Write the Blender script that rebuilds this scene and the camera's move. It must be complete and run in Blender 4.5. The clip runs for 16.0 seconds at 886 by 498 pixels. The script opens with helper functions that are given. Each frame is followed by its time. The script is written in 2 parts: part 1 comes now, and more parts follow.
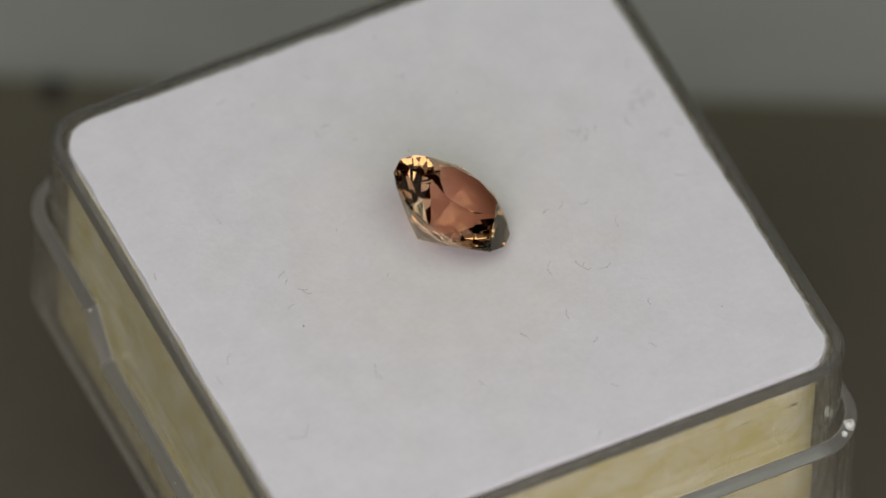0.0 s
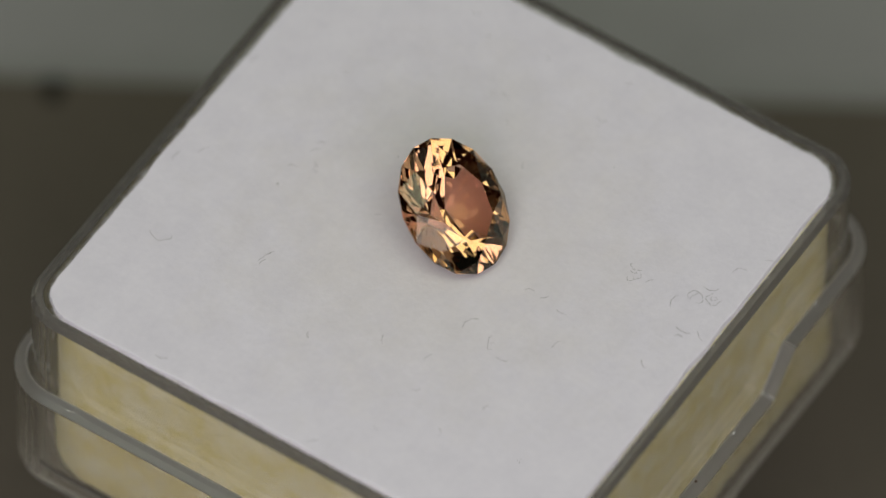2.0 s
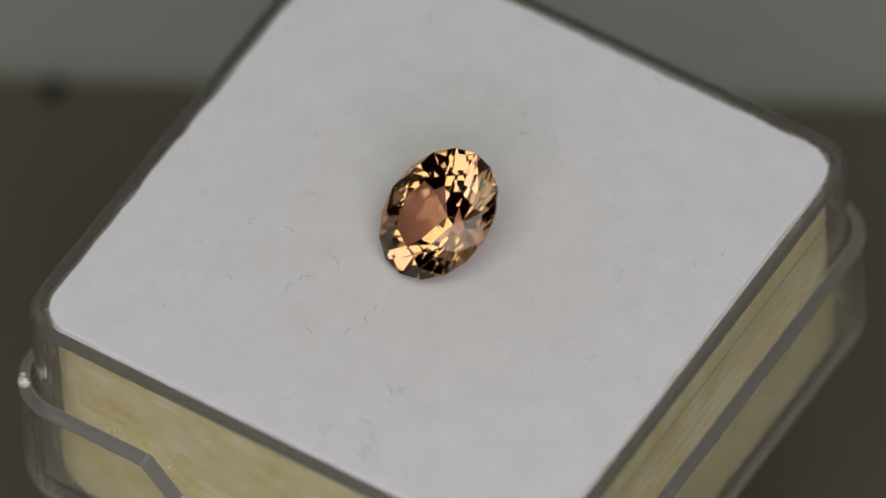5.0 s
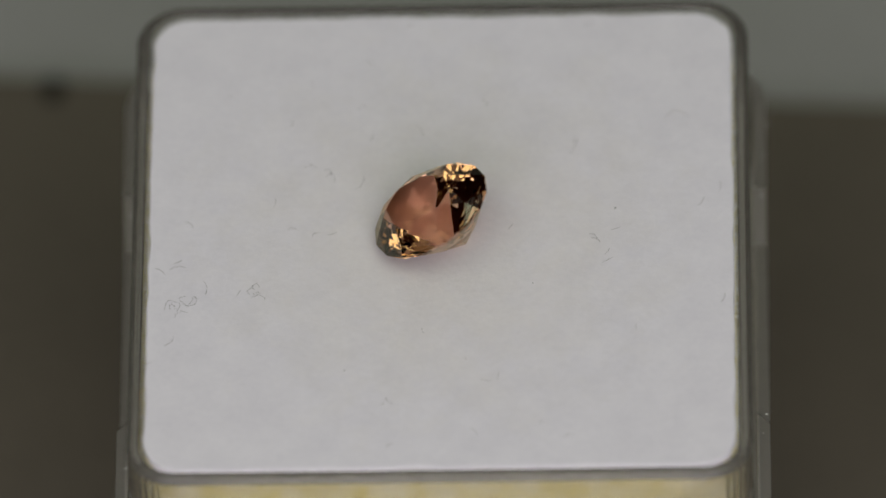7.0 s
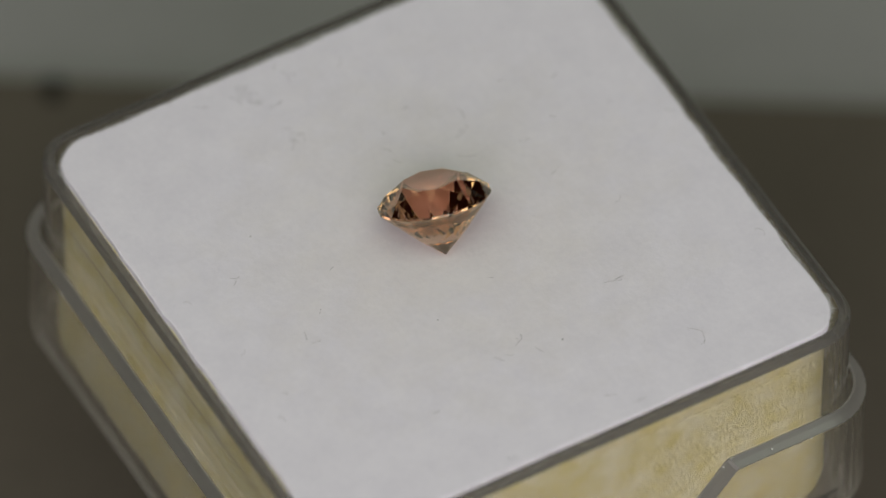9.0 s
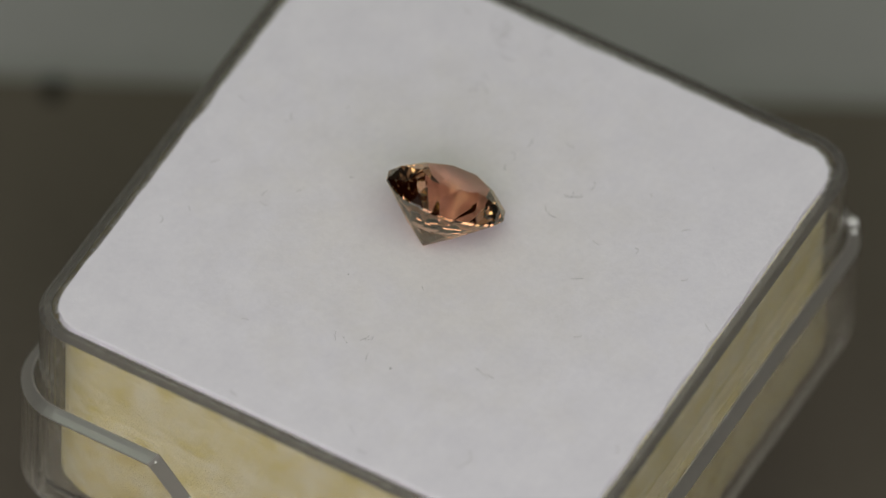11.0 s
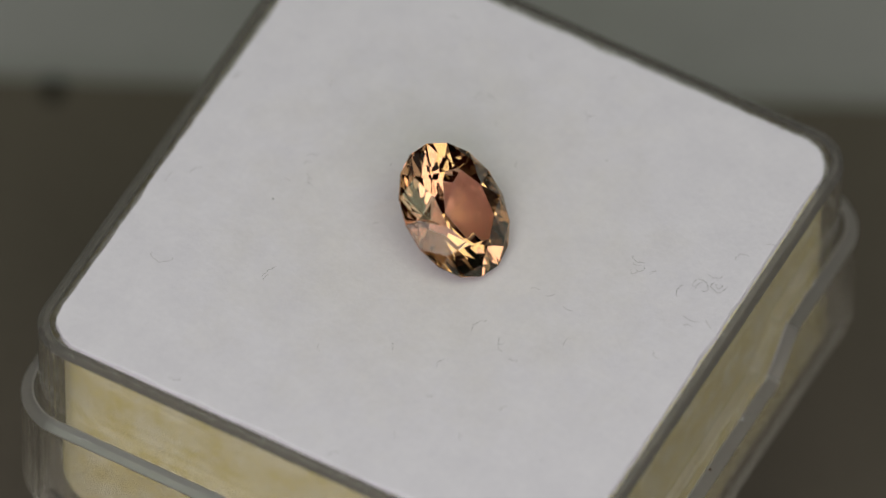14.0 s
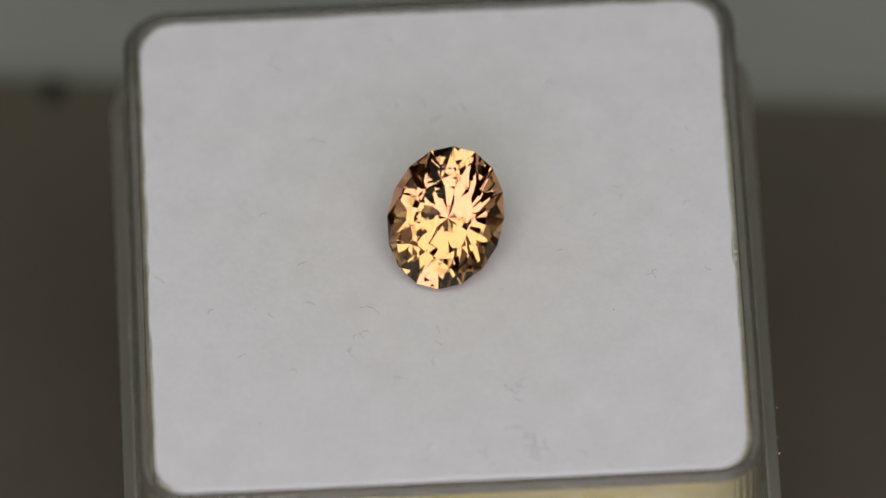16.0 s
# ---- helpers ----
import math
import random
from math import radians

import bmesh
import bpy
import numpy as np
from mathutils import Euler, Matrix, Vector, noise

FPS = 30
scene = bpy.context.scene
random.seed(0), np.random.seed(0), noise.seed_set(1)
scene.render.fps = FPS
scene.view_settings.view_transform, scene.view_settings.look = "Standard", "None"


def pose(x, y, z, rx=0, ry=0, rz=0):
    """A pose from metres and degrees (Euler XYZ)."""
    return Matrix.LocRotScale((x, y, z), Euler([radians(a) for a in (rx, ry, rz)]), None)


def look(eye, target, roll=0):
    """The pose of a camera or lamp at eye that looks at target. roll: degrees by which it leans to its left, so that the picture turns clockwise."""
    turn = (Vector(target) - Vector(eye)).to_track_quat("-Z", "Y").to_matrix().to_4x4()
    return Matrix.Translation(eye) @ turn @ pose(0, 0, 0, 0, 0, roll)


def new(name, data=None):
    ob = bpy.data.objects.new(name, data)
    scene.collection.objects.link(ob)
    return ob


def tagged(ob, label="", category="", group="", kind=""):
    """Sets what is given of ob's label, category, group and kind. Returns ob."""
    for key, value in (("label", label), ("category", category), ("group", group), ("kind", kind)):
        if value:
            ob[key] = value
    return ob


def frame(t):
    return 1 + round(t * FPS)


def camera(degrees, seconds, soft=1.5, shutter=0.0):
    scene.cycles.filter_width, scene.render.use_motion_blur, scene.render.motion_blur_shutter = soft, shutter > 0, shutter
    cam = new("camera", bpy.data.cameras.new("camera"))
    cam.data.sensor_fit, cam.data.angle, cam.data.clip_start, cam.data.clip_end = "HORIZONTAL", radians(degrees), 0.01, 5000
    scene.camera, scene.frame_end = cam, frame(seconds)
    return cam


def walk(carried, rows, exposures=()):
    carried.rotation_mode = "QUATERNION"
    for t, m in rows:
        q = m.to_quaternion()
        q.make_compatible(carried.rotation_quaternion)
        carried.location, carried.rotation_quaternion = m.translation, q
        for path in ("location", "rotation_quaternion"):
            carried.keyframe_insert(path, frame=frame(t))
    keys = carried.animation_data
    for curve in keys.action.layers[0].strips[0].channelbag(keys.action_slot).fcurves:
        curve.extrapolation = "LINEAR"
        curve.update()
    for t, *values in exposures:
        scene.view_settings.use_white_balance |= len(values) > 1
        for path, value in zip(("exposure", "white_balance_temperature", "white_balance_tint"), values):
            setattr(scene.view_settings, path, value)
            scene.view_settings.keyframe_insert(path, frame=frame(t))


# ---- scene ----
MM = 0.001
PAD_Z = 0.030          # height of the white pad's surface above the mat

# ---- camera ----
EL, DIST = radians(51.52), 0.5690
cam = camera(4.245, 16.0, soft=1.5)
cam.data.dof.use_dof = True
cam.data.dof.focus_distance = DIST - 0.0015
cam.data.dof.aperture_fstop = cam.data.lens / 21.0     # an iris 21 mm across
EYE = (0, -DIST * math.cos(EL), PAD_Z + DIST * math.sin(EL))
VIEW = look(EYE, (0.000015, 0, PAD_Z - 0.000794), -0.207)
walk(cam, [(0, VIEW), (16, VIEW)],
     [(0, 0.03), (1.5, 0.0), (3, -0.07), (5.5, -0.11), (7, -0.07), (9, -0.01), (11.5, -0.01), (12.5, 0.0), (14, -0.03), (16, -0.08)])

# ---- light ----
world = bpy.data.worlds.new("room_air")
scene.world = world
world.use_nodes = True
world.node_tree.nodes["Background"].inputs[0].default_value = (0.5, 0.52, 0.55, 1)
world.node_tree.nodes["Background"].inputs[1].default_value = 0.1


def lamp(name, eye, target, sx, sy, watts, colour):
    data = bpy.data.lights.new(name, "AREA")
    data.shape, data.size, data.size_y, data.energy, data.color = "RECTANGLE", sx, sy, watts, colour
    ob = new(name, data)
    ob.matrix_world = look(eye, target)
    return ob


def softbox(name, elevation, distance, wide, high, radiance, colour):
    """A soft lamp on the camera's side of the stone, given by its elevation and half angles in degrees."""
    e = radians(elevation)
    sx, sy = 2 * distance * math.tan(radians(wide)), 2 * distance * math.tan(radians(high))
    return lamp(name, (0, -distance * math.cos(e), PAD_Z + distance * math.sin(e)), (0, 0, PAD_Z), sx, sy, radiance * math.pi * sx * sy, colour)


softbox("upper_softbox", 68.5, 0.55, 30, 15.0, 2.25, (0.93, 1.0, 0.82))
softbox("lower_softbox", 33.0, 0.31, 30, 14.5, 2.4, (1.0, 0.92, 1.0))
# dim fill added overhead to veil the stone's table facet, not a known lamp
lamp("overhead_fill", (0.0, 0.60, 1.62), (0, 0.5, 0), 2.0, 1.4, 1.75, (1.0, 0.98, 0.98))


# ---- materials ----
def material(name, colour, rough=0.6, metal=0.0, spec=0.5):
    m = bpy.data.materials.new(name)
    m.use_nodes = True
    b = m.node_tree.nodes["Principled BSDF"]
    b.inputs["Base Color"].default_value = (*colour, 1)
    b.inputs["Roughness"].default_value = rough
    b.inputs["Metallic"].default_value = metal
    b.inputs["Specular IOR Level"].default_value = spec
    return m, m.node_tree, b


def node(tree, kind, **inputs):
    n = tree.nodes.new(kind)
    for key, value in inputs.items():
        n.inputs[key.replace("_", " ")].default_value = value
    return n


def noise_node(tree, scale, detail=4.0, rough=0.55):
    n = node(tree, "ShaderNodeTexNoise", Scale=scale, Detail=detail, Roughness=rough)
    c = tree.nodes.new("ShaderNodeTexCoord")
    tree.links.new(c.outputs["Object"], n.inputs["Vector"])
    return n


def mottled(name, dark, light, scale, rough=0.8, fine=None, bump=0.3, depth=0.0001, spec=0.3, lo=0.35, hi=0.65):
    """Two scales of mottling and a fine relief."""
    m, tree, b = material(name, light, rough, 0, spec)
    big, small = noise_node(tree, scale), noise_node(tree, fine or scale * 9, 6.0, 0.65)
    mix = tree.nodes.new("ShaderNodeMath")
    mix.operation = "MULTIPLY_ADD"
    mix.inputs[1].default_value = 0.45
    half = tree.nodes.new("ShaderNodeMath")
    half.operation = "MULTIPLY"
    half.inputs[1].default_value = 0.55
    tree.links.new(big.outputs["Fac"], half.inputs[0])
    tree.links.new(small.outputs["Fac"], mix.inputs[0])
    tree.links.new(half.outputs[0], mix.inputs[2])
    ramp = tree.nodes.new("ShaderNodeValToRGB")
    ramp.color_ramp.elements[0].position, ramp.color_ramp.elements[0].color = lo, (*dark, 1)
    ramp.color_ramp.elements[1].position, ramp.color_ramp.elements[1].color = hi, (*light, 1)
    tree.links.new(mix.outputs[0], ramp.inputs[0])
    tree.links.new(ramp.outputs[0], b.inputs["Base Color"])
    bp = node(tree, "ShaderNodeBump", Strength=bump, Distance=depth)
    tree.links.new(small.outputs["Fac"], bp.inputs["Height"])
    tree.links.new(bp.outputs[0], b.inputs["Normal"])
    return m


def clear_plastic(name, colour, ior=1.49, rough=0.02, scratch=0.12, haze=0.17, gloss=0.0):
    m = bpy.data.materials.new(name)
    m.use_nodes = True
    tree = m.node_tree
    tree.nodes.remove(tree.nodes["Principled BSDF"])
    g = node(tree, "ShaderNodeBsdfGlass", Color=(*colour, 1), Roughness=rough, IOR=ior)
    n = noise_node(tree, 260.0, 5.0, 0.6)
    bp = node(tree, "ShaderNodeBump", Strength=scratch, Distance=0.0002)
    tree.links.new(n.outputs["Fac"], bp.inputs["Height"])
    tree.links.new(bp.outputs[0], g.inputs["Normal"])
    cloud = node(tree, "ShaderNodeBsdfDiffuse", Color=(0.68, 0.65, 0.59, 1))
    through_it = node(tree, "ShaderNodeBsdfTranslucent", Color=(0.62, 0.62, 0.60, 1))
    both = node(tree, "ShaderNodeMixShader", Fac=0.5)
    tree.links.new(cloud.outputs[0], both.inputs[1])
    tree.links.new(through_it.outputs[0], both.inputs[2])
    mix = node(tree, "ShaderNodeMixShader", Fac=haze)
    tree.links.new(g.outputs[0], mix.inputs[1])
    tree.links.new(both.outputs[0], mix.inputs[2])
    last = mix
    if gloss:
        shine = node(tree, "ShaderNodeBsdfAnisotropic", Color=(0.9, 0.95, 0.95, 1), Roughness=0.32)
        last = node(tree, "ShaderNodeMixShader", Fac=gloss)
        tree.links.new(mix.outputs[0], last.inputs[1])
        tree.links.new(shine.outputs[0], last.inputs[2])
    tree.links.new(last.outputs[0], tree.nodes["Material Output"].inputs[0])
    return m


def gem_glass(name, body, inner, ior):
    """A coloured stone: body tints what passes through a face, inner what is thrown back inside."""
    m = bpy.data.materials.new(name)
    m.use_nodes = True
    tree = m.node_tree
    tree.nodes.remove(tree.nodes["Principled BSDF"])
    pass_on = node(tree, "ShaderNodeBsdfRefraction", Color=(*body, 1), Roughness=0.0, IOR=ior)
    gloss = node(tree, "ShaderNodeBsdfAnisotropic", Color=(*inner, 1), Roughness=0.0)
    share = node(tree, "ShaderNodeFresnel", IOR=ior)
    mix = tree.nodes.new("ShaderNodeMixShader")
    tree.links.new(share.outputs[0], mix.inputs[0])
    tree.links.new(pass_on.outputs[0], mix.inputs[1])
    tree.links.new(gloss.outputs[0], mix.inputs[2])
    tree.links.new(mix.outputs[0], tree.nodes["Material Output"].inputs[0])
    return m


PAD = mottled("white_felt", (0.80, 0.775, 0.855), (0.872, 0.846, 0.92), 520, 0.95, 3000, 0.3, 0.00008, 0.1)


def warm_centre(m, tint, inner, outer):
    """The felt is tinted slightly warmer round its middle, with a cloudy border."""
    tree = m.node_tree
    b = tree.nodes["Principled BSDF"]
    source = b.inputs["Base Color"].links[0].from_socket
    c = tree.nodes.new("ShaderNodeTexCoord")
    far = tree.nodes.new("ShaderNodeVectorMath")
    far.operation = "LENGTH"
    tree.links.new(c.outputs["Object"], far.inputs[0])
    cloud = noise_node(tree, 330.0, 5.0, 0.65)
    add = tree.nodes.new("ShaderNodeMath")
    add.operation = "MULTIPLY_ADD"
    add.inputs[1].default_value = 0.018
    tree.links.new(cloud.outputs["Fac"], add.inputs[0])
    tree.links.new(far.outputs["Value"], add.inputs[2])
    span = node(tree, "ShaderNodeMapRange", From_Min=inner + 0.009, From_Max=outer + 0.009, To_Min=1.0, To_Max=0.0)
    tree.links.new(add.outputs[0], span.inputs[0])
    mix = tree.nodes.new("ShaderNodeMix")
    mix.data_type, mix.blend_type = "RGBA", "MULTIPLY"
    mix.inputs[7].default_value = (*tint, 1)
    tree.links.new(span.outputs[0], mix.inputs[0])
    tree.links.new(source, mix.inputs[6])
    tree.links.new(mix.outputs[2], b.inputs["Base Color"])


warm_centre(PAD, (0.965, 0.955, 0.905), 0.003, 0.0125)
FUZZ = material("felt_fibre", (0.86, 0.86, 0.86), 0.9, 0, 0.1)[0]
FOAM = mottled("cream_foam", (0.76, 0.66, 0.29), (0.92, 0.87, 0.64), 750, 0.9, 5500, 1.0, 0.0003, 0.2, 0.40, 0.62)
CLEAR = clear_plastic("clear_styrene", (0.97, 0.965, 0.95), scratch=0.05, haze=0.05)
# haze on both lips is raised to imitate light carried inside the plastic
LIP = clear_plastic("polished_styrene", (0.95, 0.945, 0.93), 1.49, 0.08, 0.1, 0.2)
RIM = clear_plastic("sawn_styrene", (0.92, 0.92, 0.92), 1.49, 0.3, 0.3, 0.34, 0.15)
SHELL = clear_plastic("clear_styrene_shell", (0.965, 0.96, 0.945), 1.49, 0.03, 0.07, 0.03)
# pale haze stands in for light shining through base fillets and notch ramps
LIT_HAZE = clear_plastic("lit_haze_styrene", (0.93, 0.92, 0.93), 1.49, 0.25, 0.25, 0.42)
CHIP = mottled("chipped_styrene", (0.72, 0.72, 0.70), (0.88, 0.88, 0.86), 900, 0.45, 6000, 0.6, 0.0001)
GEM = gem_glass("peach_stone", (0.94, 0.74, 0.65), (0.95, 0.875, 0.69), 1.75)
LINT = material("lint", (0.25, 0.245, 0.25), 0.8)[0]
GRIT = material("brown_grit", (0.10, 0.045, 0.02), 0.8)[0]
# dark colour that stands in for the shade inside a seam
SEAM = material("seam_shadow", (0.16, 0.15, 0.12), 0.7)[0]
MAT = mottled("dark_mat", (0.099, 0.086, 0.067), (0.124, 0.107, 0.083), 60, 0.85, 900, 0.3, 0.0002, 0.25)
TABLE = mottled("grey_table", (0.292, 0.292, 0.285), (0.338, 0.338, 0.33), 20, 0.6, 300, 0.1, 0.0002, 0.3)
# unseen surroundings; the red is chosen to colour the stone's dark facets
WALL = mottled("brown_wall", (0.17, 0.055, 0.040), (0.22, 0.075, 0.055), 3, 0.9, 40, 0.2, 0.001, 0.2)
STAND = mottled("black_plastic", (0.03, 0.03, 0.03), (0.05, 0.05, 0.05), 60, 0.5, 600)
SPECK = material("black_speck", (0.006, 0.005, 0.005), 0.9, 0, 0.1)[0]


def part(name, bm, mat, parent=None, label="", smooth=False):
    me = bpy.data.meshes.new(name)
    bm.normal_update()
    bm.to_mesh(me)
    bm.free()
    me.materials.append(mat)
    if smooth:
        me.polygons.foreach_set("use_smooth", [True] * len(me.polygons))
    ob = new(name, me)
    ob.parent = parent
    return tagged(ob, label)


def box_mesh(x0, x1, y0, y1, z0, z1):
    bm = bmesh.new()
    bmesh.ops.create_cube(bm, size=1, matrix=Matrix.Translation(((x0 + x1) / 2, (y0 + y1) / 2, (z0 + z1) / 2)) @ Matrix.Diagonal((x1 - x0, y1 - y0, z1 - z0, 1)))
    return bm


# ---- room, table and mat ----
tagged(part("ground", box_mesh(-1.5, 1.5, -1.5, 1.5, -0.03, -0.0015), TABLE), "pale grey table top, out of focus", "table top", kind="structure")
WALLS = (("wall_north", (-1.55, 1.55, 1.5, 1.55, -0.03, 1.7)), ("wall_south", (-1.55, 1.55, -1.55, -1.5, -0.03, 1.7)),
         ("wall_east", (1.5, 1.55, -1.5, 1.5, -0.03, 1.7)), ("wall_west", (-1.55, -1.5, -1.5, 1.5, -0.03, 1.7)))
for wall_name, size in WALLS:
    tagged(part(wall_name, box_mesh(*size), WALL), "unseen room wall, red-brown to redden the stone's dark facets", "wall", kind="structure")
tagged(part("ceiling", box_mesh(-1.55, 1.55, -1.55, 1.55, 1.7, 1.75), WALL), "unseen ceiling, red-brown to redden the stone's dark facets", "ceiling", kind="structure")


def dark_mat():
    """A thin sheet; its far edge runs slightly askew."""
    bm = bmesh.new()
    slope = (0.03259 - 0.03442) / (0.01934 + 0.01980)
    def far(x):
        return 0.03442 + slope * (x + 0.01980)
    top = [bm.verts.new(v) for v in ((-0.5, -0.5, 0), (0.5, -0.5, 0), (0.5, far(0.5), 0), (-0.5, far(-0.5), 0))]
    face = bm.faces.new(top)
    ext = bmesh.ops.extrude_face_region(bm, geom=[face])
    bmesh.ops.translate(bm, verts=[v for v in ext["geom"] if isinstance(v, bmesh.types.BMVert)], vec=(0, 0, -0.0015))
    bmesh.ops.recalc_face_normals(bm, faces=bm.faces)
    ob = part("dark_mat", bm, MAT)
    return tagged(ob, "dark grey-brown sheet lying on the pale table", "mat")


dark_mat()


def speck():
    bm = bmesh.new()
    bmesh.ops.create_icosphere(bm, subdivisions=3, radius=1)
    for v in bm.verts:
        v.co *= 1 + 0.18 * noise.noise(v.co * 1.7)
        v.co = Vector((v.co.x * 0.58, v.co.y * 0.73, max(v.co.z, -0.3) * 0.45 + 0.135)) * MM
    ob = part("speck", bm, SPECK, smooth=True)
    ob.matrix_world = pose(-0.01994, 0.03364, 0.0)
    return tagged(ob, "small black speck lying on the dark mat", "speck")


speck()


# ---- turntable under the box ----
def ring_stack(bm, rings, seg=48):
    loops = [[bm.verts.new((r * math.cos(2 * math.pi * i / seg), r * math.sin(2 * math.pi * i / seg), z)) for i in range(seg)] for r, z in rings]
    for a, b in zip(loops, loops[1:]):
        for i in range(seg):
            bm.faces.new((a[i], a[(i + 1) % seg], b[(i + 1) % seg], b[i]))
    bm.faces.new(loops[0][::-1])
    bm.faces.new(loops[-1])


BOX_H = 12.6 * MM      # from the pad's surface down to the box's base


def turntable():
    root = tagged(new("turntable"), "small black round turntable under the box", "turntable")
    bm = bmesh.new()
    h = PAD_Z - BOX_H
    ring_stack(bm, [(0.0104, 0.0), (0.0108, 0.0004), (0.0108, 0.0036), (0.0104, 0.004)])
    part("base", bm, STAND, root)
    bm = bmesh.new()
    ring_stack(bm, [(0.0116, 0.0042), (0.012, 0.0046), (0.012, h - 0.0004), (0.0116, h)])
    part("platter", bm, STAND, root)
    bm = bmesh.new()
    ring_stack(bm, [(0.003, 0.0038), (0.003, 0.0044)], 20)
    part("spindle", bm, STAND, root)
    return root


stand = turntable()


# ---- the clear box ----
CORNER = 9
SIDE_STOPS = (-0.65, -0.47, -0.46, -0.35, -0.34, -0.17, 0.0, 0.17, 0.34, 0.35, 0.46, 0.47, 0.65)


def outline(half, radius):
    """A square with round corners: (x, y, side, s along the side from -1 to 1), counter-clockwise from the +x side."""
    pts = []
    for side in range(4):
        a = side * math.pi / 2
        c, s = math.cos(a), math.sin(a)
        local = [(half, half * f, f) for f in SIDE_STOPS]
        for k in range(CORNER + 1):
            b = k / CORNER * math.pi / 2
            local.append((half - radius + radius * math.cos(b), half - radius + radius * math.sin(b), 1.0))
        pts += [(x * c - y * s, x * s + y * c, side, f) for x, y, f in local]
    return pts


def tray(half, radius, thick, z0, z1, base, fillet, notch=0.0, wobble=0.0, slope=0.0):
    """An open tray of clear plastic with a rounded base, softened lip and, where asked, a thumb notch in two opposite sides."""
    bm = bmesh.new()
    e = 0.07 * MM
    profile = [(fillet, z0, 0), (fillet * 0.5, z0 + fillet * 0.13, 0), (fillet * 0.13, z0 + fillet * 0.5, 0), (0, z0 + fillet, 0),
               (0, z1 - 0.27 * MM, 1), (0.03 * MM, z1 - 0.22 * MM, 1), (0.21 * MM, z1 - 0.03 * MM, 1), (0.26 * MM, z1, 1), (thick - e, z1, 1), (thick, z1 - e, 1), (thick, z0 + base, 0)]
    if slope:
        profile[4:8] = [(0, z1 - slope - 0.05 * MM, 1), (0.03 * MM, z1 - slope, 1), (thick * 0.5, z1 - slope * 0.45, 1), (thick - 0.12 * MM, z1, 1)]
    def cut(side, f):
        if not notch or side % 2:
            return 0.0
        return notch * min(1.0, max(0.0, (0.465 - abs(f)) / 0.12))
    loops = []
    for inset, z, lip in profile:
        ring = []
        for x, y, side, f in outline(half - inset, max(radius - inset, 0.4 * MM)):
            zz = z - cut(side, f) * lip
            if lip:
                zz += wobble * noise.noise(Vector((x, y, 0)) * 260)
            ring.append(bm.verts.new((x, y, zz)))
        loops.append(ring)
    n = len(loops[0])
    marks = [(side, f) for _, _, side, f in outline(half, radius)]
    for row, (a, b) in enumerate(zip(loops, loops[1:])):
        for i in range(n):
            ramp = notch and marks[i][0] % 2 == 0 and 0.34 < abs(marks[i][1]) < 0.48 and 0.34 < abs(marks[(i + 1) % n][1]) < 0.48
            bm.faces.new((a[i], a[(i + 1) % n], b[(i + 1) % n], b[i])).material_index = 2 if row < 3 or (ramp and 4 <= row <= 8) else int(4 <= row <= 8)
    bm.faces.new(loops[0][::-1])
    bm.faces.new(loops[-1])
    bmesh.ops.recalc_face_normals(bm, faces=bm.faces)
    return bm


def slab(half, radius, z0, z1, soft, uneven, sub=3):
    """A cut slab of felt or foam with soft, slightly ragged edges."""
    bm = bmesh.new()
    rows = [(0.0, z0), (0.0, z1 - soft), (soft * 0.3, z1 - soft * 0.3), (soft, z1), (2.2 * MM, z1), (5 * MM, z1)]
    loops = []
    for inset, z in rows:
        ring = []
        pts = outline(half - inset, max(radius - inset, 0.3 * MM))
        for p, q in zip(pts, pts[1:] + pts[:1]):
            for k in range(sub):
                x, y = p[0] + (q[0] - p[0]) * k / sub, p[1] + (q[1] - p[1]) * k / sub
                d = Vector((x, y, 0)).normalized() * uneven * (noise.noise(Vector((x, y, z)) * 900) + noise.noise(Vector((x, y, z)) * 2600) * 0.7)
                ring.append(bm.verts.new((x + d.x, y + d.y, z)))
        loops.append(ring)
    n = len(loops[0])
    for a, b in zip(loops, loops[1:]):
        for i in range(n):
            bm.faces.new((a[i], a[(i + 1) % n], b[(i + 1) % n], b[i]))
    bm.faces.new(loops[0][::-1])
    bm.faces.new(loops[-1])
    bmesh.ops.recalc_face_normals(bm, faces=bm.faces)
    return bm


def tube(bm, path, r, seg=5):
    """A round thread along the points of path."""
    rings = []
    for i, p in enumerate(path):
        d = (path[min(i + 1, len(path) - 1)] - path[max(i - 1, 0)]).normalized()
        u = d.cross(Vector((0.13, 0.2, 1))).normalized()
        w = d.cross(u)
        k = r * (0.45 if i in (0, len(path) - 1) else 1)
        rings.append([bm.verts.new(p + (u * math.cos(2 * math.pi * j / seg) + w * math.sin(2 * math.pi * j / seg)) * k) for j in range(seg)])
    for a, b in zip(rings, rings[1:]):
        for j in range(seg):
            bm.faces.new((a[j], a[(j + 1) % seg], b[(j + 1) % seg], b[j]))
    bm.faces.new(rings[0][::-1])
    bm.faces.new(rings[-1])


box = tagged(new("display_box"), "clear plastic gem box with white felt top and cream foam", "box")
CX, CY = -0.079 * MM, 0.135 * MM
holder = [part("inner_tray", tray(14.74 * MM, 2.3 * MM, 0.60 * MM, -11.8 * MM, 0.12 * MM, 0.6 * MM, 0.6 * MM, 0, 0.03 * MM), CLEAR, box, "clear plastic tray with rounded corners"),
          part("outer_shell", tray(15.54 * MM, 2.9 * MM, 0.62 * MM, -12.6 * MM, -4.95 * MM, 0.65 * MM, 1.1 * MM, 2.2 * MM, 0.02 * MM, 0.36 * MM), SHELL, box, "clear plastic lower shell with thumb notches")]
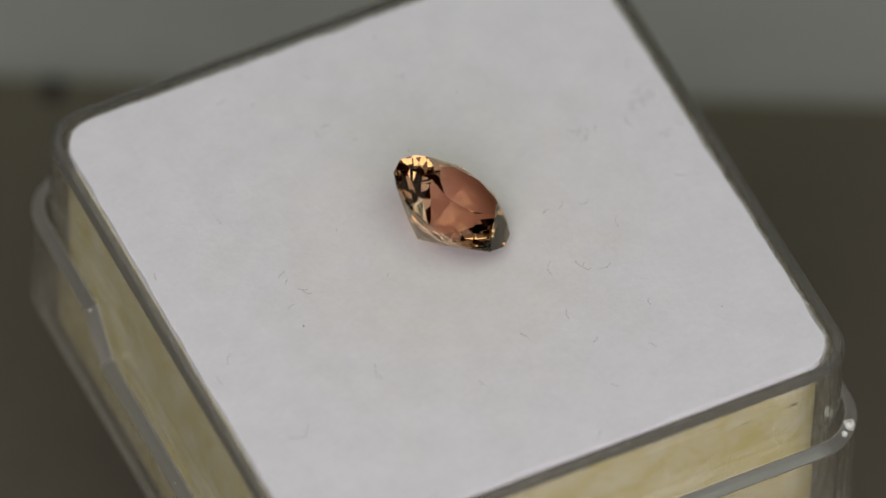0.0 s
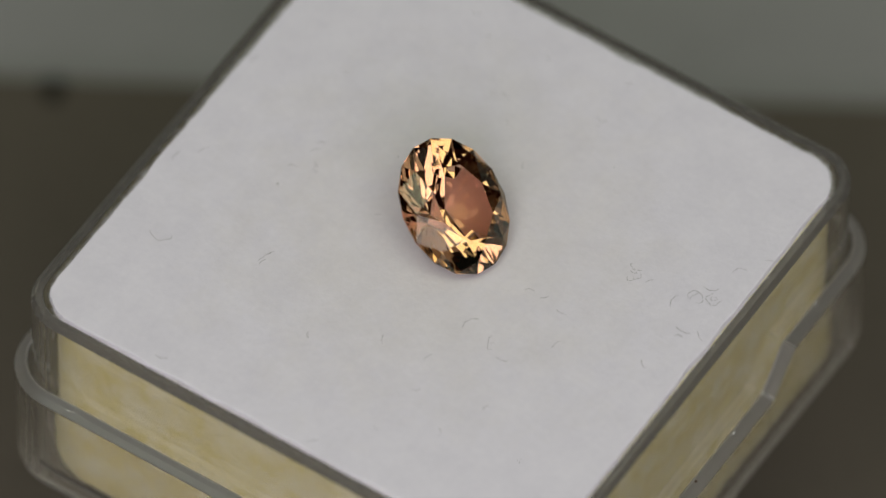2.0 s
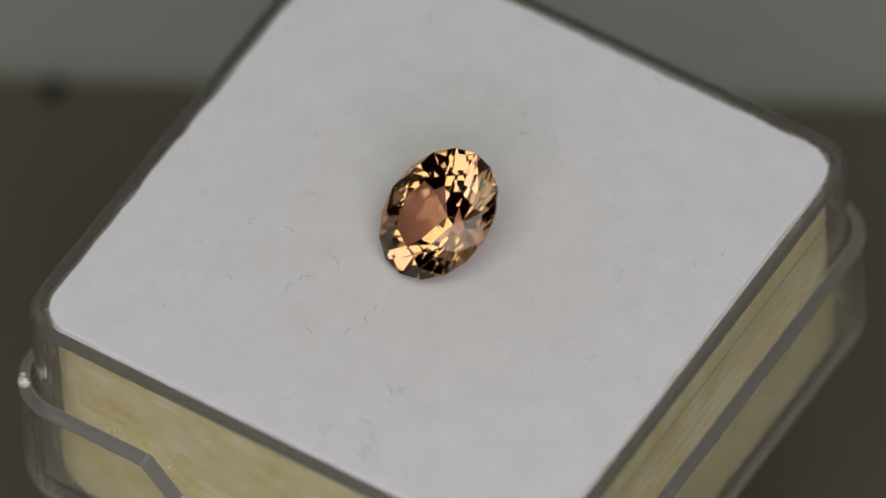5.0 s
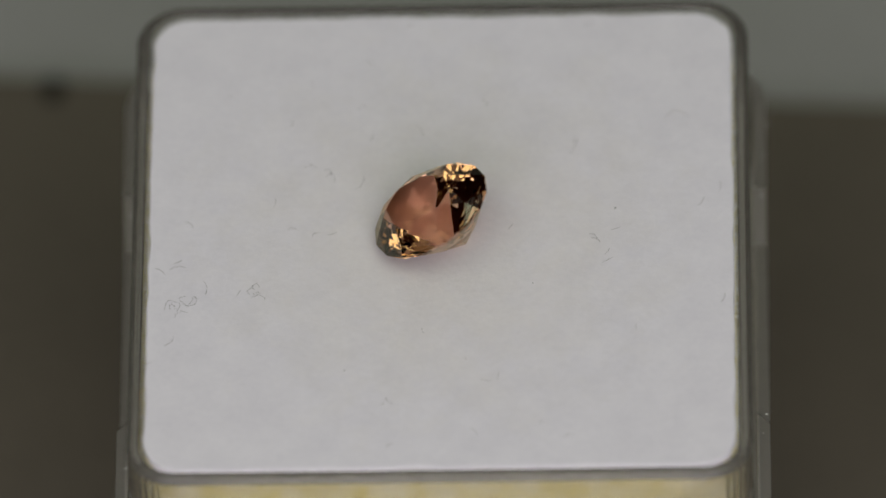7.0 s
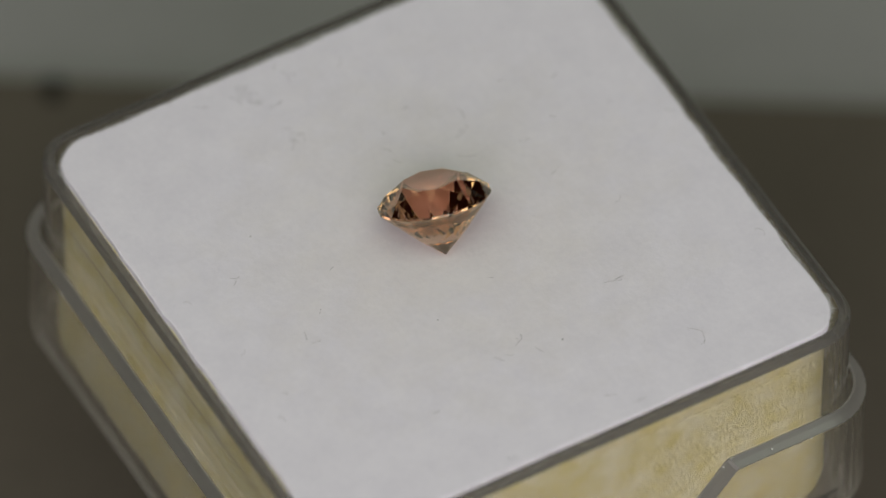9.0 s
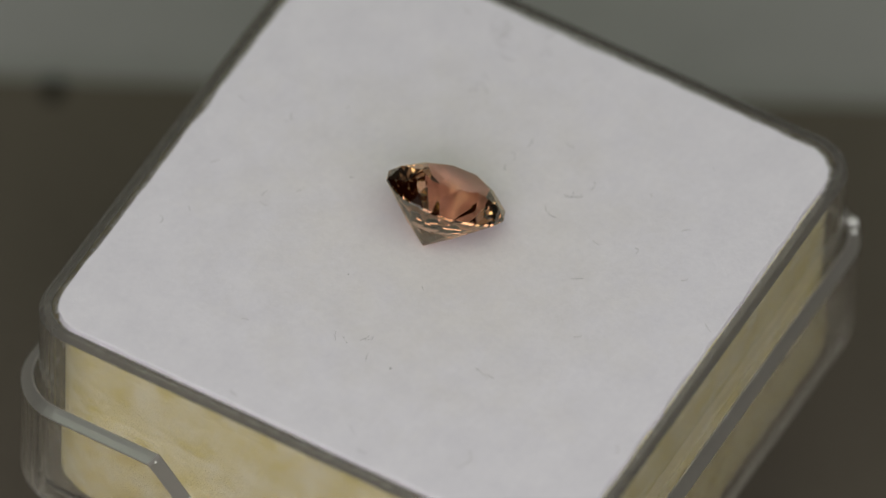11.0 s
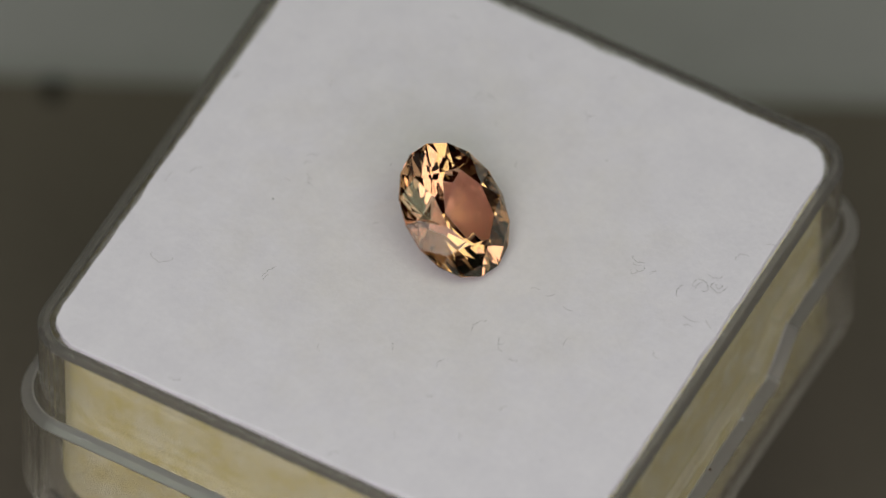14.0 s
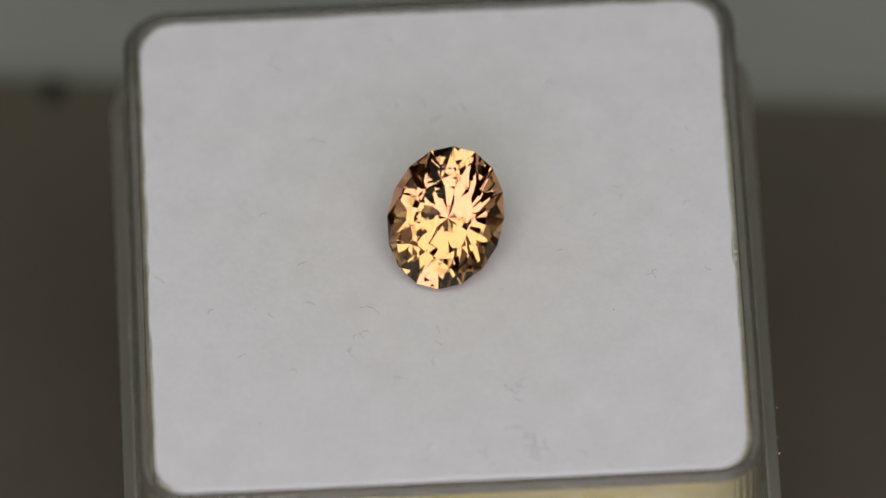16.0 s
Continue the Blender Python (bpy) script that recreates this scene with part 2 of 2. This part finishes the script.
for ob in holder:
    ob.data.materials.append(RIM if ob.name == "outer_shell" else LIP)
    ob.data.materials.append(LIT_HAZE)
    ob.visible_shadow = False
foam = part("foam_block", slab(14.0 * MM, 3.3 * MM, -11.15 * MM, -1.42 * MM, 0.12 * MM, 0.05 * MM), FOAM, box, "cream-yellow foam block")
sheet = part("foam_sheet", slab(14.0 * MM, 3.0 * MM, -1.34 * MM, -0.42 * MM, 0.1 * MM, 0.05 * MM), FOAM, box, "thin cream foam sheet under the felt")
pad = part("pad", slab(13.92 * MM, 1.8 * MM, -0.40 * MM, 0.0, 0.07 * MM, 0.10 * MM), PAD, box, "white felt pad flecked with grey lint")
for ob in (*holder, foam, sheet, pad):
    ob.location = (CX, CY, 0)


def chip(x, y, z, sx, sy, sz, seed):
    """A whitened chip on the shell's rim, in mm."""
    bm = bmesh.new()
    bmesh.ops.create_icosphere(bm, subdivisions=2, radius=1)
    for v in bm.verts:
        v.co *= 1 + 0.5 * noise.noise(v.co * 2.1 + Vector((seed, 0, 0)))
        v.co = Vector((x + v.co.x * sx - CX / MM, y + v.co.y * sy - CY / MM, z + v.co.z * sz)) * MM
    return part("chip", bm, CHIP, box, "whitened chip on the clear rim")


chip(-14.65, 14.8, -4.95, 0.26, 0.30, 0.22, 0)
chip(-14.25, 15.1, -5.1, 0.15, 0.13, 0.2, 3)
chip(-15.27, -2.2, -7.15, 0.06, 0.08, 0.04, 9)
chip(-4.0, 15.32, -4.95, 0.03, 0.05, 0.03, 11)
chip(6.0, -15.27, -4.95, 0.05, 0.03, 0.03, 13)
chip(2.6, -15.3, -4.95, 0.03, 0.03, 0.03, 17)
chip(15.27, 3.0, -7.15, 0.03, 0.05, 0.03, 19)
chip(-9.0, -15.3, -4.95, 0.05, 0.02, 0.02, 21)


def rim_nicks(count):
    """Tiny whitened nicks scattered along the shell's lip."""
    rng = random.Random(11)
    for k in range(count):
        along, out = rng.uniform(-11.5, 11.5), rng.uniform(15.05, 15.5)
        low = 2.2 if k % 2 and abs(along) < 5.2 else 0.0
        x, y = ((along, out), (out, along), (along, -out), (-out, along))[k % 4]
        size = rng.uniform(0.025, 0.06)
        chip(x, y, -4.97 - low - (out - 15.05) * 0.55, size * rng.uniform(0.7, 1.8), size, size * 0.7, 30 + k)


rim_nicks(22)


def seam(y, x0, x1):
    """A dark strip along an inner wall of the tray, standing in for shade in a seam, in mm."""
    return part("seam", box_mesh(x0 * MM - CX, x1 * MM - CX, (y - 0.03) * MM, (y + 0.03) * MM, -2.03 * MM, -1.97 * MM), SEAM, box, "thin dark strip for the shade in a seam")


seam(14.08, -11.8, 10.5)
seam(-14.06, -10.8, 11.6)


def edge_fuzz(count):
    """Short stray fibres round the pad's cut edge."""
    rng = random.Random(4)
    bm = bmesh.new()
    ring = outline(13.88 * MM, 1.8 * MM)
    steps = [math.hypot(q[0] - p[0], q[1] - p[1]) for p, q in zip(ring, ring[1:] + ring[:1])]
    for i in rng.choices(range(len(ring)), steps, k=count):
        p, q, k = ring[i], ring[(i + 1) % len(ring)], rng.random()
        a = Vector((p[0] + (q[0] - p[0]) * k, p[1] + (q[1] - p[1]) * k, -0.02 * MM - rng.random() * 0.25 * MM))
        out = Vector((a.x, a.y, 0)).normalized()
        d = out * rng.uniform(0.0, 0.20) + Vector((rng.uniform(-0.16, 0.16), rng.uniform(-0.16, 0.16), rng.uniform(-0.02, 0.12)))
        tube(bm, [a, a + d * 0.5 * MM, a + (d + Vector((rng.uniform(-0.08, 0.08), rng.uniform(-0.08, 0.08), -0.03))) * MM], 0.0065 * MM, 3)
    return bm


fuzz = part("fuzz", edge_fuzz(7000), FUZZ, pad, "short white felt fibres")
tagged(fuzz, kind="stuff")


def lint(x, y, length, turn, curl, thick=0.0075):
    """A curled thread lying on the pad, x and y in mm from the turning axis."""
    rng = random.Random(int(x * 131 + y * 977))
    p, a = Vector((x, y, 0.02)), radians(turn)
    path = [p.copy()]
    steps = 10
    wild = rng.choice((-1, 1)) * rng.uniform(0.5, 1.6)
    for i in range(steps):
        a += radians(curl) / steps + wild * math.sin(i * 1.7 + x) * 0.5
        p = p + Vector((math.cos(a), math.sin(a), 0)) * length / steps
        path.append(p + Vector((0, 0, 0.05 * math.sin(i / steps * math.pi))))
    bm = bmesh.new()
    tube(bm, [(v - Vector((CX / MM, CY / MM, 0))) * MM for v in path], thick * MM)
    return part("lint_fibre", bm, LINT, pad, "dark grey lint fibre")


def fleck(x, y, size, z=0.02, mat=LINT, parent=None):
    bm = bmesh.new()
    bmesh.ops.create_icosphere(bm, subdivisions=1, radius=size * MM, matrix=pose(x * MM - CX, y * MM - CY, z * MM))
    return part("fleck", bm, mat, parent or pad, "tiny dark fleck")


# the tangle near one notched side
lint(-12.6, -4.2, 1.7, 40, 260)
lint(-11.9, -3.3, 1.6, -10, -300)
lint(-11.3, -3.2, 0.9, 60, 80)
lint(-12.7, -4.6, 0.9, 80, -120)
lint(-12.2, -3.8, 1.1, -60, 190)
lint(-8.9, -2.9, 0.8, 160, 200)
lint(-8.6, -3.2, 0.5, 80, 150)
lint(-9.8, -3.3, 0.45, 30, 40)
lint(-13.2, -6.2, 0.9, -20, 120)
lint(-13.0, -1.6, 0.9, 30, -60)
lint(-13.2, -1.9, 0.6, 120, 40)
lint(-12.8, -1.2, 0.5, -40, 100)
lint(-11.9, 0.9, 0.7, 50, 120)
lint(-8.4, -3.6, 0.9, 110, 140)
lint(-14.0, -7.4, 0.4, 20, 30)
lint(-5.9, 0.55, 0.5, 150, 90)
lint(-5.7, 4.4, 0.9, 20, -220)
lint(-6.1, 4.6, 0.7, 100, 120)
lint(-5.2, 3.7, 0.5, 60, 60)
lint(-8.1, 2.2, 0.6, 70, 50)
lint(-6.9, 0.7, 0.6, 130, 90)
lint(-5.5, 0.4, 0.5, -30, 60)
lint(-4.2, 3.2, 1.1, 10, 90)
lint(-0.9, 6.5, 0.6, 100, 30)
lint(-3.5, 6.2, 0.6, 45, 70)
lint(-3.8, 8.4, 0.5, 130, 160)
lint(-3.5, 11.0, 0.45, 60, 120)
lint(-1.8, 13.3, 0.6, 20, 40)
lint(-7.4, 7.2, 0.5, 0, 120)
lint(-6.1, 9.6, 0.5, 150, -60)
lint(2.1, 8.3, 0.5, 80, 90)
lint(6.1, 5.3, 1.0, 40, 30)
lint(6.8, 13.2, 0.8, 60, -120)
lint(7.5, -0.3, 0.6, 140, 60)
lint(8.0, 0.5, 0.5, 10, 40)
lint(7.6, -1.5, 0.6, -10, 30)
lint(7.3, -0.1, 0.6, 80, 130)
lint(11.7, 7.4, 1.7, 100, 170)
lint(12.1, 1.9, 0.7, 20, 60)
lint(13.2, 2.8, 0.7, 100, 20)
lint(6.2, 5.9, 0.5, 50, 30)
lint(3.1, 0.65, 0.35, 30, 40)
lint(2.3, -8.7, 0.5, 160, 20)
lint(-2.9, -10.0, 0.65, 10, 140)
lint(-2.6, -9.9, 0.4, 60, -140)
lint(-2.3, -12.4, 0.5, 130, 160)
lint(1.6, -11.9, 0.55, 60, 140)
lint(2.6, -8.6, 0.5, 65, 20)
lint(4.6, -11.3, 0.3, 10, 20)
lint(6.2, -12.0, 0.6, 110, 150)
lint(1.2, -7.4, 0.3, 150, 20)
lint(-8.7, -2.8, 0.7, 30, 250)
lint(-12.7, -4.0, 0.8, 20, 300)
lint(9.2, -5.7, 0.4, 80, 20)
lint(-0.9, -5.7, 0.35, 100, 20)
lint(13.2, -4.0, 0.6, 60, 70)
lint(7.7, -1.0, 0.45, 50, 40)
fleck(8.22, 1.85, 0.05)
fleck(-10.3, 9.1, 0.03)
fleck(4.3, -2.7, 0.03)
fleck(-4.6, -7.9, 0.035)
fleck(-15.29, 1.2, 0.07, -7.15, GRIT, box)
fleck(-14.02, 4.4, 0.05, -4.2, GRIT, box)


# ---- the stone ----
def gemstone():
    """An oval brilliant: octagonal table, stars, kites and breaks above a faceted girdle, long facets and a shallow pointed tip below."""
    A, B = 2.76 * MM, 3.43 * MM
    HC, HP, RT, GT = 0.96 * MM, 2.79 * MM, 0.56, 0.10 * MM
    bm = bmesh.new()
    off = radians(11.25)
    def at(k, r, z):
        a = off + k * math.pi / 8
        return bm.verts.new((A * r * math.cos(a), B * r * math.sin(a), z))
    def crown(rho):
        return HC * (1 - (rho - RT) / (1 - RT))
    c22 = math.cos(math.pi / 8)
    rm, rn = 0.84, 0.45
    table = [at(2 * k, RT, HC) for k in range(8)]
    for v in table:
        v.co.x *= 0.91
        v.co.y *= 1.05
    mid = [at(2 * k + 1, rm, crown(rm * c22)) for k in range(8)]
    top = [at(k, 1, 0) for k in range(16)]
    low = [at(k, 1, -GT) for k in range(16)]
    belt = [at(k + 0.5, rn, -1.06 * (GT + (HP - GT) * (1 - rn))) for k in range(16)]
    culet = bm.verts.new((0, 0, -HP))
    F = bm.faces.new
    F(table)
    for k in range(8):
        n = (k + 1) % 8
        F((table[k], mid[k], table[n]))
        F((table[k], mid[k - 1], top[2 * k], mid[k]))
        F((mid[k], top[2 * k], top[2 * k + 1]))
        F((mid[k], top[2 * k + 1], top[(2 * k + 2) % 16]))
    for k in range(16):
        n = (k + 1) % 16
        F((culet, belt[n], belt[k]))
        F((belt[k], low[n], low[k]))
        F((belt[k], belt[n], low[n]))
        F((top[k], low[k], low[(k + 1) % 16], top[(k + 1) % 16]))
    bmesh.ops.recalc_face_normals(bm, faces=bm.faces)
    bm.verts.index_update()
    bm.faces.index_update()
    root = tagged(new("gemstone"), "faceted oval peach-brown gemstone lying tilted on white felt", "gemstone")
    girdle = {f for f in bm.faces if all(-GT - 1e-7 < v.co.z < 1e-7 for v in f.verts)}
    for name, label, test in (("table_facet", "large flat oval top facet", lambda f: f.index == 0), ("crown", "ring of bevelled facets round the table", lambda f: f.index and min(v.co.z for v in f.verts) > -1e-7),
                              ("girdle", "thin faceted edge of the stone", lambda f: f in girdle), ("pavilion", "pointed facets below the edge", lambda f: f not in girdle and min(v.co.z for v in f.verts) < -1e-7)):
        piece, verts = bmesh.new(), {}
        for f in bm.faces:
            if test(f):
                for v in f.verts:
                    if v.index not in verts:
                        verts[v.index] = piece.verts.new(v.co)
                piece.faces.new([verts[v.index] for v in f.verts])
        part(name, piece, GEM, root, label)
    bm.free()
    return root


stone = gemstone()
STONE_POSE = pose(-0.590 * MM, -0.126 * MM, 2.455 * MM) @ pose(0, 0, 0, 0, 0, 169.22) @ pose(0, 0, 0, 0, 38.24, 0) @ pose(0, 0, 0, 0, 0, 81.25)
LEAN = Euler((-0.0191, -0.0245, 0)).to_matrix().to_4x4()


def turn(t):
    """The turntable's angle in degrees at t seconds; it runs clockwise, not quite evenly."""
    drift = np.interp(t, (0, 0.5, 1, 1.5, 2, 2.5, 3, 5.5, 6, 6.5, 7, 7.5, 8, 8.5, 9, 11.5, 12, 12.5, 13, 13.5, 14, 14.5, 15, 15.5, 16),
                      (-0.2, 0.1, 0.3, 0.3, -0.3, -0.5, -0.2, -0.5, -0.1, 0.5, 0.9, 0.4, -0.2, 0.2, 0, 0, -0.3, -0.45, -0.3, -0.2, -0.25, 0, 0, 0.1, 0.3))
    return 206.05 - 29.625 * t + float(drift)


def sway(t):
    """How far the turntable has slid away from the camera at t seconds, in mm."""
    return float(np.interp(t, (0, 0.5, 1, 1.5, 2, 2.5, 3, 4, 5.5, 6, 6.5, 7, 7.5, 8, 8.5, 9, 10, 11.5, 12, 12.5, 13, 13.5, 14, 15, 16),
                           (-0.15, 0.05, 0.05, 0.08, 0.24, 0.28, 0.23, 0.18, 0.1, 0, -0.02, -0.1, -0.15, 0, 0.05, 0, 0.1, 0.1, -0.1, -0.2, -0.19, -0.18, -0.03, -0.04, -0.1)))


def motions():
    times = [k * 0.5 for k in range(33)]
    spin = [(t, pose(0, sway(t) * MM, PAD_Z, 0, 0, turn(t))) for t in times]
    walk(box, [(t, m @ LEAN) for t, m in spin])
    walk(stone, [(t, m @ STONE_POSE) for t, m in spin])
    walk(stand, [(t, m @ LEAN @ pose(0, 0, -PAD_Z)) for t, m in spin])


motions()
